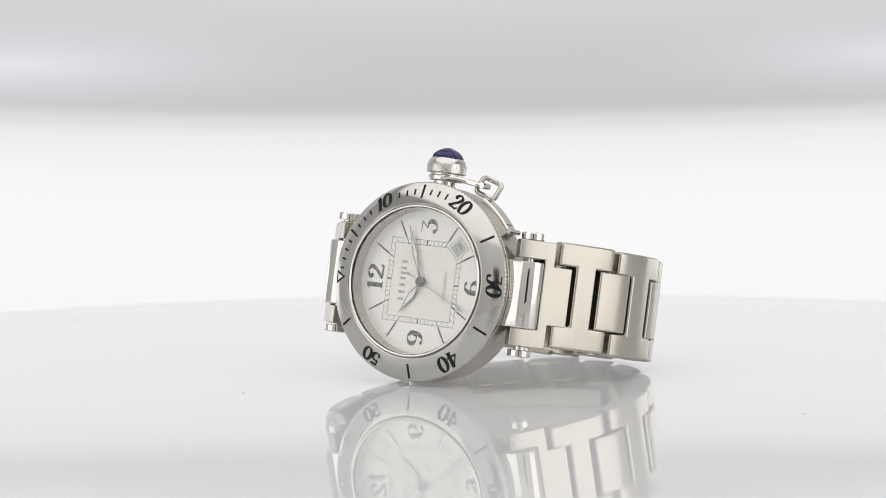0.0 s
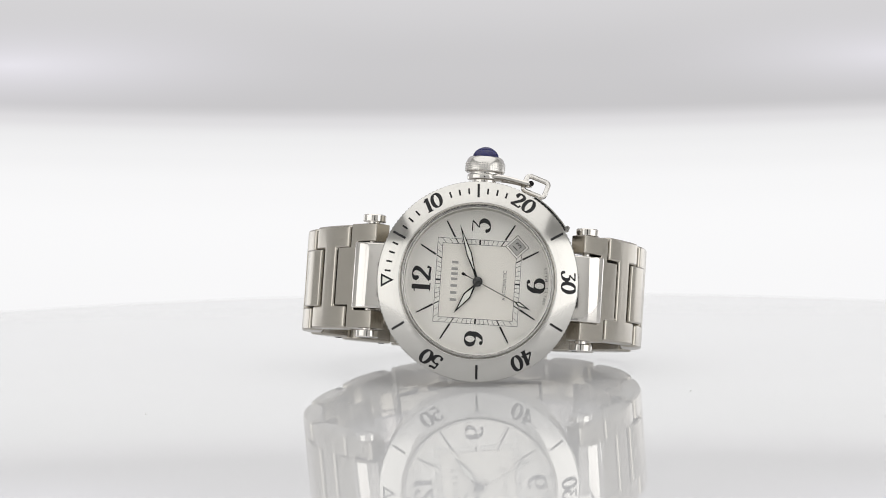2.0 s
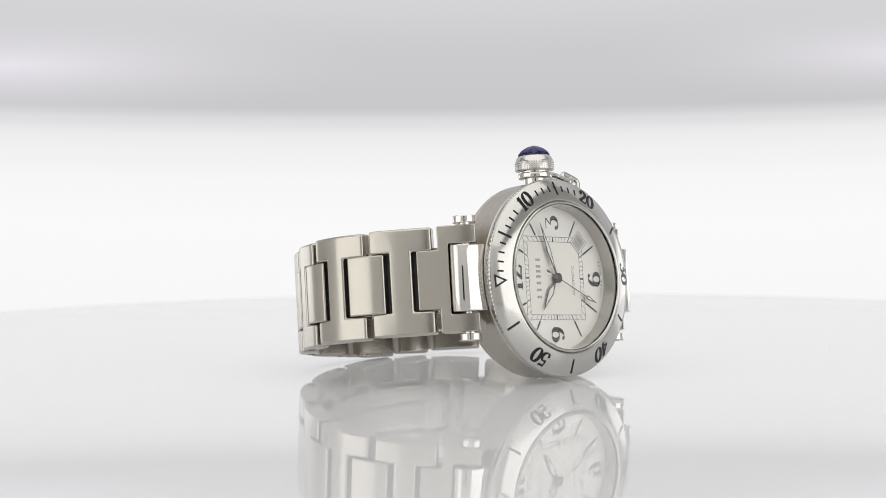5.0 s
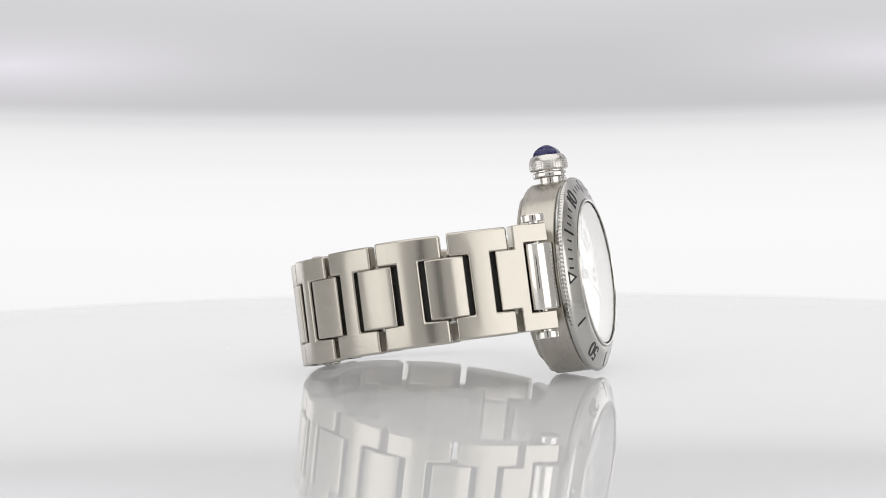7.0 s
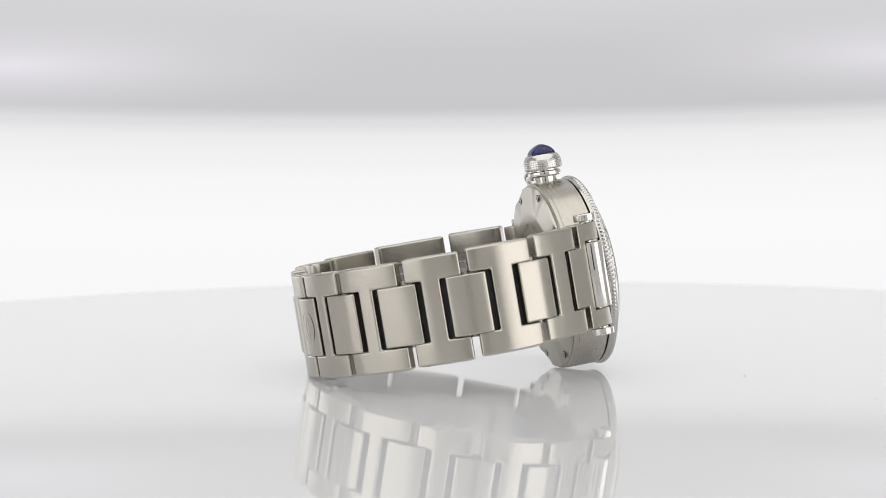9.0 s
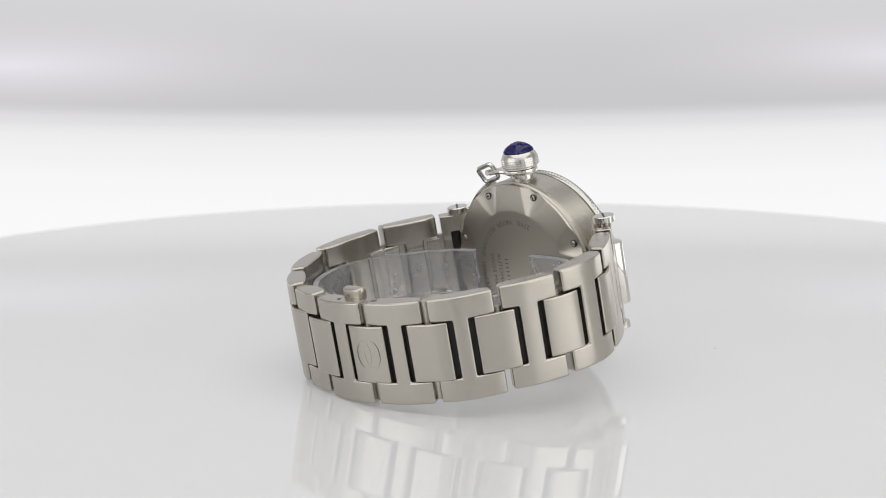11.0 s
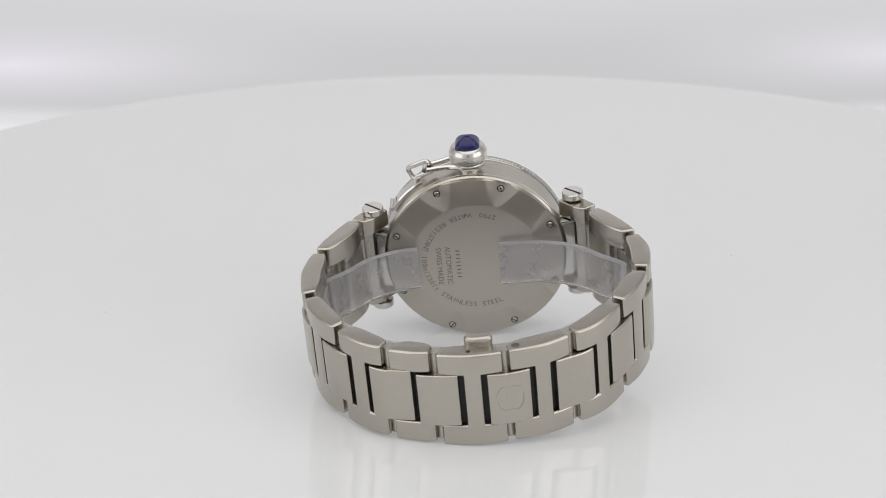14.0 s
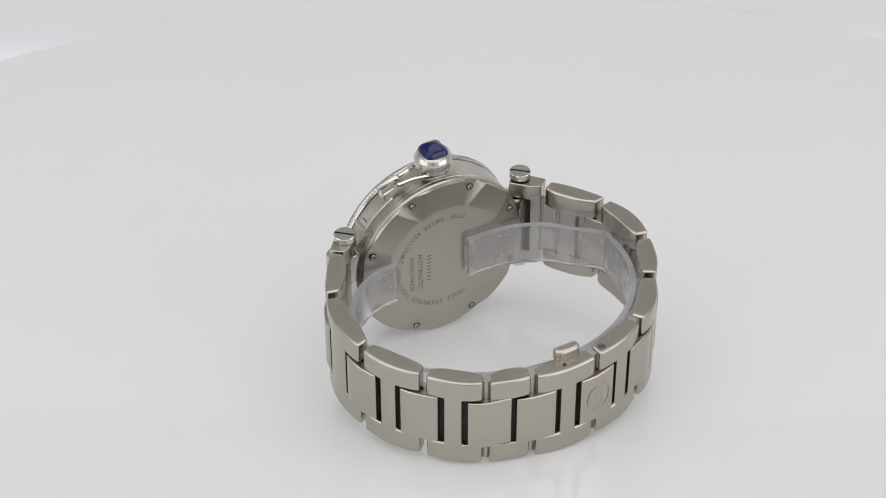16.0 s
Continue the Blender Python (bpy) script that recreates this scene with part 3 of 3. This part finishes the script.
def make_crown():
    zc, xc = -6.1, 0.0
    at = (xc, 0, zc)
    crown = part("crown", lathe([(2.6, 22.1), (3.2, 22.2), (3.8, 22.3), (3.95, 22.5), (3.95, 24.2), (3.85, 24.4), (3.72, 24.75), (3.5, 25.15), (3.2, 25.4), (2.8, 25.45), (0.01, 25.45)], 64, "y", at), crown_steel, watch, "satin steel screw-down crown cap")
    bm = bmesh.new()
    for row in range(4):
        for k in range(48):
            a = 2 * math.pi * k / 48
            m = Matrix.Translation(Vector((xc + 3.93 * math.cos(a), 22.65 + row * 0.44, zc - 3.93 * math.sin(a))) * MM) @ Matrix.Rotation(a, 4, "Y") @ Matrix.Diagonal((0.12, 0.17, 0.2, 1))
            bmesh.ops.create_icosphere(bm, subdivisions=1, radius=MM, matrix=m)
    tagged(part("crown_studs", bm, crown_steel, crown, "rows of small steel studs"), kind="stuff")
    collar = [(2.4, 18.6), (2.4, 20.7), (3.3, 20.75), (3.45, 20.85), (3.5, 21.0), (3.5, 21.65), (3.45, 21.8), (3.3, 21.9), (3.15, 21.95), (3.15, 22.22), (2.6, 22.25)]
    part("collar", lathe(collar, 64, "y", at), polished, crown, "polished steel collar under the cap")
    # square cabochon: a soft pyramid
    bm = bmesh.new()
    rings = []
    for s, h in ((2.6, 25.0), (2.6, 25.6), (2.5, 25.95), (2.15, 26.5), (1.6, 27.0), (1.0, 27.35), (0.45, 27.57), (0.1, 27.63)):
        ring = []
        for k in range(40):
            a = 2 * math.pi * k / 40
            c, q = math.cos(a), math.sin(a)
            e = 6.0
            r = s / (abs(c) ** e + abs(q) ** e) ** (1 / e)
            ring.append(bm.verts.new(Vector((xc + r * c, h, zc + r * q)) * MM))
        rings.append(ring)
    for a, b in zip(rings, rings[1:]):
        for k in range(40):
            bm.faces.new((a[k], a[(k + 1) % 40], b[(k + 1) % 40], b[k]))
    bm.faces.new(rings[-1]), bm.faces.new(rings[0])
    part("cabochon", bm, sapphire, crown, "deep blue square cabochon", sharp=40)
    # chain that holds the cap: twin-rail arm, shackle and the plate along the flank of the case
    bm = bmesh.new()
    for dz in (-1, 1):
        tube(bm, curve([(0.5, 21.35, zc + dz * 2.9), (3.4, 21.4, zc + dz * 2.2), (5.8, 21.1, zc + dz * 1.5), (8.4, 20.6, zc + dz * 1.15), (9.4, 20.5, zc + dz * 0.6)], 5), 0.55, 8)
    part("chain_arm", bm, polished, crown, "polished steel cap retaining arm")
    bm = bmesh.new()
    tan, rad = Vector((math.sin(radians(71)), -math.cos(radians(71)), 0)), Vector((math.cos(radians(71)), math.sin(radians(71)), 0))
    mid = Vector((10.4, 20.2, zc))
    slope = (rad * 0.95 - Vector((0, 0, 0.3))).normalized()
    corners = []
    for sx, sy in ((-1, -1), (1, -1), (1, 1), (-1, 1)):
        for k in range(5):
            a = math.atan2(sy, sx) - math.pi / 4 + math.pi / 8 * k
            corners.append(mid + tan * (sx * 1.5 + 0.8 * math.cos(a)) + slope * (sy * 1.0 + 0.75 * math.sin(a)))
    tube(bm, corners, 0.52, 10, True)
    part("shackle", bm, crown_steel, crown, "satin steel chain shackle")
    part("chain_pin", tube(bmesh.new(), [(9.4, 20.6, zc - 1.4), (9.4, 20.6, zc + 1.4)], 0.6, 10), polished, crown)
    bm = bmesh.new()
    n = 14
    rows = []
    for k in range(n + 1):
        a = 60 - 25 * k / n
        rows.append([bm.verts.new(Vector(polar(r, a, zz)) * MM) for r, zz in ((19.3, zc - 1.7), (20.7, zc - 1.7), (20.95, zc - 1.4), (20.95, zc + 1.4), (20.7, zc + 1.7), (19.3, zc + 1.7))])
    for a, b in zip(rows, rows[1:]):
        for i in range(6):
            bm.faces.new((a[i], a[(i + 1) % 6], b[(i + 1) % 6], b[i]))
    bm.faces.new(rows[0]), bm.faces.new(rows[-1])
    plate = part("chain_plate", bm, polished, watch, "polished steel plate on the flank of the case")
    part("hinge_rod", tube(bmesh.new(), [polar(21.0, 35, zc - 2.1), polar(21.0, 35, zc + 2.1)], 0.5, 12), crown_steel, plate)
    part("plate_slot", tube(bmesh.new(), [polar(20.9, 39.5, zc - 0.9), polar(20.9, 39.5, zc + 0.9)], 0.14, 6), black, plate)


make_crown()

# ---- bracelet ----
ZB = -28.0
HALF = 10.55


RING = ((-142, 32.5), (-127, 32.4), (-118, 33.0), (-110, 33.95), (-101, 35.7), (-90, 36.6), (-80, 36.7), (-70, 36.05), (-57, 35.6), (-42, 36.0), (-28, 35.15), (-15, 34.8), (0, 34.6), (10, 34.55),
        (20, 35.0), (33, 36.3), (45, 36.1), (60, 36.25), (72, 36.05), (84, 35.3), (95, 34.5), (104, 33.45), (112, 32.3), (120, 32.1), (130, 32.15), (142, 32.5))


def ring_r(phi):
    """The bracelet's outer radius in mm by its angle from the clasp, smoothed between the joints."""
    total = weight = 0.0
    for a, r in RING:
        w = math.exp(-((phi - a) / 6.5) ** 2)
        total, weight = total + w * r, weight + w
    return total / weight


def on_ring(phi, depth):
    r = ring_r(phi) - depth
    x, z = r * math.sin(radians(phi)), ZB - r * math.cos(radians(phi))
    return x, z


def sag(z, x=0.0):
    """How far a link hangs below the middle of the case; the side towards 6 o'clock stands a little higher."""
    return -1.15 * max(0, (-z - 8) / 54) ** 1.2 + 0.9 * min(max((x - 4) / 14, 0), 1) * min(max((-z - 4) / 12, 0), 1)


def run(phi0, phi1, depth, n=7, flat=0.0):
    """Outline of a link seen along y: outer arc, proud by flat, and inner chord."""
    outer = [on_ring(phi0 + (phi1 - phi0) * k / n, 0.26 * abs(2 * k / n - 1) ** 2.5 - flat) for k in range(n + 1)]
    inner = [on_ring(phi1, depth), on_ring(phi0, depth)]
    return outer + inner


def bar(bm, outline, lo, hi, bevel=0.3, segments=3):
    s = sag(sum(p[1] for p in outline) / len(outline), sum(p[0] for p in outline) / len(outline))
    return prism(bm, outline, lo + s, hi + s, lambda a, b, h: (a, h, b), bevel, segments)


JOINTS = [-125.5, -102.0, -78.8, -58.0, -34.3, -11.2, 12.7, 28.5, 48.7, 72.0, 100.5, 125.5]
CENTRES = [(-107.8, -95.5), (-84.9, -72.5), (-62.8, -49.8), (-41.2, -27.6), (-18.7, -4.6), (4.8, 18.6), (20.2, 34.2), (43.6, 56.2), (65.4, 79.2), (94.0, 107.2)]
MID = 5.85
bracelet = new("bracelet")
bracelet.parent = watch


def plate(phis, ys, filled, depth, bevel, fine=2.6, drop=0.0):
    """One flush piece of bracelet: cells of a grid in angle and y, from the outer face down to depth(phi, y)."""
    cuts = []
    for a, b in zip(phis, phis[1:]):
        n = max(1, round(abs(b - a) / fine))
        cuts += [(a + (b - a) * k / n, len(cuts)) for k in range(n)]
    cuts = [c[0] for c in cuts] + [phis[-1]]
    mid = (phis[0] + phis[-1]) / 2
    half = (phis[-1] - phis[0]) / 2
    x, z = on_ring(mid, 1)
    s = sag(z, x)
    bm = bmesh.new()
    grid = {}

    def vert(i, j, deep):
        if (i, j, deep) not in grid:
            d = depth(cuts[i], ys[j]) if deep else drop * abs((cuts[i] - mid) / half) ** 2.5
            x, z = on_ring(cuts[i], d)
            grid[i, j, deep] = bm.verts.new(Vector((x, ys[j] + s, z)) * MM)
        return grid[i, j, deep]
    on = lambda i, j: 0 <= i < len(cuts) - 1 and 0 <= j < len(ys) - 1 and filled((cuts[i] + cuts[i + 1]) / 2, (ys[j] + ys[j + 1]) / 2)
    for i in range(len(cuts) - 1):
        for j in range(len(ys) - 1):
            if not on(i, j):
                continue
            for deep in (0, 1):
                bm.faces.new([vert(i + p, j + q, deep) for p, q in ((0, 0), (1, 0), (1, 1), (0, 1))])
            for di, dj, e in ((-1, 0, ((0, 0), (0, 1))), (1, 0, ((1, 0), (1, 1))), (0, -1, ((0, 0), (1, 0))), (0, 1, ((0, 1), (1, 1)))):
                if not on(i + di, j + dj):
                    (p, q), (u, v) = e
                    bm.faces.new((vert(i + p, j + q, 0), vert(i + u, j + v, 0), vert(i + u, j + v, 1), vert(i + p, j + q, 1)))
    bmesh.ops.recalc_face_normals(bm, faces=bm.faces)
    edges = [e for e in bm.edges if e.calc_face_angle(0) > 0.6]
    bmesh.ops.bevel(bm, geom=edges, offset=bevel * MM, segments=3, profile=0.5, affect="EDGES", clamp_overlap=True)
    return bm


def make_links():
    gap = 1.12
    for i, (a, b) in enumerate(zip(JOINTS, JOINTS[1:])):
        # cross bar between the centre links
        lo = [c[1] for c in CENTRES if c[1] > a and c[1] < b]
        hi = [c[0] for c in CENTRES if c[0] > a and c[0] < b]
        lo, hi = (min(lo) if lo else -119), (max(hi) if hi else 119)
        m, h = (a + b) / 2, (b - a) / 2
        deep = lambda ph, y: (4.2 - 1.5 * abs((ph - m) / h) ** 3) if abs(y) > MID - 0.01 else 3.0
        if hi - lo > 5:
            bm = plate([a + gap, lo + 1.75, hi - 1.75, b - gap], [-HALF, -MID, MID, HALF], lambda ph, y: abs(y) > MID or lo + 1.75 < ph < hi - 1.75, deep, 0.48, drop=0.34)
        else:
            bm = plate([a + gap, b - gap], [-HALF, -MID, MID, HALF], lambda ph, y: abs(y) > MID, deep, 0.48, drop=0.34)
        part("outer_link", bm, brushed, bracelet, even=True)
        # pin ends in the top and bottom edges
        for side in (1, -1):
            if i in (2, 3, 4):
                ph = b - 4.0
                x, z = on_ring(ph, 1.9)
                y = side * HALF + sag(z)
                bm = lathe([(0.01, 0.03 * side), (0.5, 0.03 * side), (0.6, -0.05 * side), (0.6, -0.2 * side), (0.01, -0.2 * side)], 16, "y", (x, y, z))
                part("link_screw", bm, engraved, bracelet, "darkened slotted screw")
                bm = bmesh.new()
                box(bm, (x - 0.5, y + (0.03 if side > 0 else -0.06), z - 0.1), (x + 0.5, y + (0.06 if side > 0 else -0.03), z + 0.1))
                part("screw_slot", bm, black, bracelet, "", False)
                bm = lathe([(0.6, 0.01 * side), (0.78, 0.01 * side), (0.78, -0.1 * side), (0.6, -0.1 * side)], 16, "y", (x, y, z), closed=True)
                part("screw_seat", bm, shade_gasket_dark, bracelet)
    x, z = on_ring(0.8, 1.7)
    part("pin_hole", lathe([(0.01, 0.02), (0.42, 0.02), (0.42, -0.1), (0.01, -0.1)], 14, "y", (x, HALF + sag(z), z)), shade_gasket_dark, bracelet, "small dark pin hole")
    for a, b in CENTRES:
        bm = bmesh.new()
        bar(bm, run(a, b, 2.9, 8, 0.3), -MID, MID, 0.34)
        part("centre_link", bm, brushed, bracelet, even=True)
    # recessed knuckles that join the links
    for j in JOINTS:
        bm = bmesh.new()
        reach, r = (HALF - 0.5, 1.05) if abs(j) < 40 else (MID + 0.6, 0.8)
        x, z = on_ring(j, 2.4)
        s = sag(z, x)
        tube(bm, [(x, s - reach, z), (x, s + reach, z)], r, 12)
        part("link_pin", bm, inner_steel, bracelet)
    # hinge plates deep in the slits, coloured near-black as the shade there
    edges = [-119.0] + [p for c in CENTRES for p in c] + [119.0]
    for p in edges:
        bm = bmesh.new()
        bar(bm, [on_ring(p - 1.9, 1.5), on_ring(p + 1.9, 1.5), on_ring(p + 1.9, 2.4), on_ring(p - 1.9, 2.4)], -MID, MID, 0.0)
        part("hinge_shade_plate", bm, shade_gasket_dark, bracelet, "", False)
        bm = bmesh.new()
        bar(bm, [on_ring(p - 2.1, 2.45), on_ring(p + 2.1, 2.45), on_ring(p + 2.1, 2.86), on_ring(p - 2.1, 2.86)], -MID, MID, 0.0)
        part("inner_plate", bm, inner_steel, bracelet, "", False)


make_links()


def make_end_link(side):
    f = lambda p: p * side
    order = lambda a, b: (min(f(a), f(b)), max(f(a), f(b)))
    marks = [p if side > 0 else -p for p in ((119.0, 126.4, 130.2, 140.0) if side > 0 else (140.0, 130.2, 126.4, 119.0))]

    def filled(ph, y):
        w = abs(ph)
        return abs(y) < MID if w < 126.4 else True if w < 130.2 else abs(y) > 6.9
    bm = plate(marks, [-HALF, -6.9, -MID, MID, 6.9, HALF], filled, lambda ph, y: 3.0 if abs(ph) < 127 else 4.0, 0.24)
    part("end_link", bm, brushed, bracelet, "brushed steel end link of the bracelet", even=True)
    # near-black plate paints the shade in the gap beside the lug block
    bm = bmesh.new()
    a, b = order(129.5, 134.5)
    bar(bm, [on_ring(a, 2.0), on_ring(b, 2.0), on_ring(b, 3.0), on_ring(a, 3.0)], -6.8, 6.8, 0.0)
    part("hinge_shade_plate", bm, shade_gasket_dark, bracelet, "", False)
    px, pz = on_ring(f(136.3), 1.4)
    pz -= 1.3 if side > 0 else 0
    for s in (1, -1):
        y0 = HALF * s
        pin = part("lug_screw", lathe([(1.2, -0.6 * s), (1.2, 0.3 * s), (2.15, 0.33 * s), (2.3, 0.45 * s), (2.3, 1.6 * s), (2.15, 1.78 * s), (0.01, 1.8 * s)], 36, "y", (px, y0, pz)), polished, watch, "slotted polished steel lug screw")
        bm = bmesh.new()
        prism(bm, [(-2.15, -0.22), (2.15, -0.22), (2.15, 0.22), (-2.15, 0.22)], y0 + (1.79 if s > 0 else -1.83), y0 + (1.83 if s > 0 else -1.79), lambda a, b, h: (px + a * 0.75 - b * 0.66, h, pz + a * 0.66 + b * 0.75))
        part("slot", bm, black, pin, "", False)
    bm = bmesh.new()
    out = [(17.8, -2.7), (21.6, -2.7), (24.0, -3.7), (25.0, -5.5), (23.6, -7.7), (18.0, -8.6)]
    prism(bm, [(f(a), b) for a, b in curve(out, 4)], -6.6, 6.6, lambda a, b, h: (a, h, b), 0.4)
    part("lug_block", bm, polished, watch, "polished steel lug block")
    part("lug_bar", tube(bmesh.new(), [(px, -HALF, pz), (px, HALF, pz)], 0.8, 16), polished, watch)


make_end_link(-1)
make_end_link(1)


def make_clasp():
    for s in (1, -1):
        bm = bmesh.new()
        pts = [on_ring(-8.0 + 10.4 * k / 8, 3.0 + 0.7 * (2 * k / 8 - 1) ** 4) for k in range(9)] + [on_ring(2.4, 5.3), on_ring(-8.0, 5.3)]
        bar(bm, pts, *((HALF - 0.8, HALF + 1.85) if s > 0 else (-HALF - 0.35, -HALF + 0.6)), bevel=1.0, segments=5)
        part("clasp_button", bm, brushed_side, bracelet, "satin steel clasp push button", even=True)
    # inner clasp blade
    bm = bmesh.new()
    bar(bm, [on_ring(-34 + 60 * k / 16, 3.7) for k in range(17)] + [on_ring(26 - 60 * k / 16, 4.5) for k in range(17)], -4.5, 4.5, 0.0)
    part("clasp_blade", bm, inner_steel, bracelet, "thin folding clasp blade")
    # faint interlaced rings on one centre link
    bm = bmesh.new()
    for dx in (-1.1, 1.1):
        rows = []
        for k in range(24):
            a = 2 * math.pi * k / 24
            rows.append([])
            for r in (1.0, 0.86):
                u, v = dx + 2.1 * r * math.cos(a), 3.0 * r * math.sin(a)
                x, z = on_ring(-11.65 + u * 0.9 / 35 * 57.3, -0.312)
                rows[-1].append(bm.verts.new(Vector((x, v + sag(z), z)) * MM))
        for p, q in zip(rows, rows[1:] + rows[:1]):
            bm.faces.new((p[0], q[0], q[1], p[1]))
    part("clasp_emblem", bm, emblem_mat, bracelet, "faint round emblem on the clasp", False)


make_clasp()


# ---- clear plastic strip inside the bracelet ----
def make_strip():
    bm = bmesh.new()
    path = []
    n = 72
    for k in range(n + 1):
        phi = -150 + 300 * k / n
        r = 30.0 + 1.0 * math.sin(radians(phi)) ** 2
        x, z = r * math.sin(radians(phi)), ZB - r * math.cos(radians(phi))
        path.append((x, z))
    # ends bend in along the caseback
    path = [(-5.0, -12.3), (-10.0, -12.3), (-15.0, -12.8), (-19.5, -14.3), (-23.3, -17.0), (-26.4, -20.6)] + [p for p in path if p[1] < -24] + [(26.4, -20.6), (23.6, -17.0), (20.2, -14.4), (16.4, -12.8), (12.3, -12.3)]
    path = curve(path, 3)
    rows = []
    for i, (x, z) in enumerate(path):
        a, b = path[max(i - 1, 0)], path[min(i + 1, len(path) - 1)]
        dx, dz = b[0] - a[0], b[1] - a[1]
        l = math.hypot(dx, dz)
        nx, nz = -dz / l * 0.55, dx / l * 0.55
        s = 4.2 * max(0, (-z - 14) / 48)
        rows.append([bm.verts.new(Vector(p) * MM) for p in ((x + nx, -5.2 + s, z + nz), (x - nx, -5.2 + s, z - nz), (x - nx, 4.25 + s, z - nz), (x + nx, 4.25 + s, z + nz))])
    for a, b in zip(rows, rows[1:]):
        for i in range(4):
            bm.faces.new((a[i], a[(i + 1) % 4], b[(i + 1) % 4], b[i]))
    bm.faces.new(rows[0]), bm.faces.new(rows[-1])
    ob = part("plastic_strip", bm, plastic)
    ob.visible_shadow = False
    for lo, hi in ((4.27, 4.45), (-5.4, -5.22)):
        bm = bmesh.new()
        rows = []
        for i, (x, z) in enumerate(path):
            a, b = path[max(i - 1, 0)], path[min(i + 1, len(path) - 1)]
            dx, dz = b[0] - a[0], b[1] - a[1]
            l = math.hypot(dx, dz)
            nx, nz = -dz / l * 0.55, dx / l * 0.55
            s = 4.2 * max(0, (-z - 14) / 48)
            rows.append([bm.verts.new(Vector(p) * MM) for p in ((x + nx, lo + s, z + nz), (x - nx, lo + s, z - nz), (x - nx, hi + s, z - nz), (x + nx, hi + s, z + nz))])
        for a, b in zip(rows, rows[1:]):
            for i in range(4):
                bm.faces.new((a[i], a[(i + 1) % 4], b[(i + 1) % 4], b[i]))
        bm.faces.new(rows[0]), bm.faces.new(rows[-1])
        part("cut_edge", bm, frosted, ob, "rough frosted cut edge").visible_shadow = False
    return tagged(ob, "clear plastic strip curled inside the watch bracelet", "protector")


strip = make_strip()


# ---- what turns and tilts ----
def motions():
    times = [0.5 * k for k in range(33)]
    spin = lambda t: Matrix.Rotation(radians(TURN(t)), 4, "Z")
    walk(turntable, [(t, spin(t)) for t in times])
    walk(watch, [(t, spin(t) @ WATCH) for t in times])
    walk(strip, [(t, spin(t) @ WATCH) for t in times])
    start = arm_pose(*ARM_ROWS[0][1:]).inverted() @ Matrix.Translation((0, 0, 0.025))
    walk(backdrop, [(t, arm_pose(y, z, d) @ start) for t, y, z, d in ARM_ROWS])


motions()
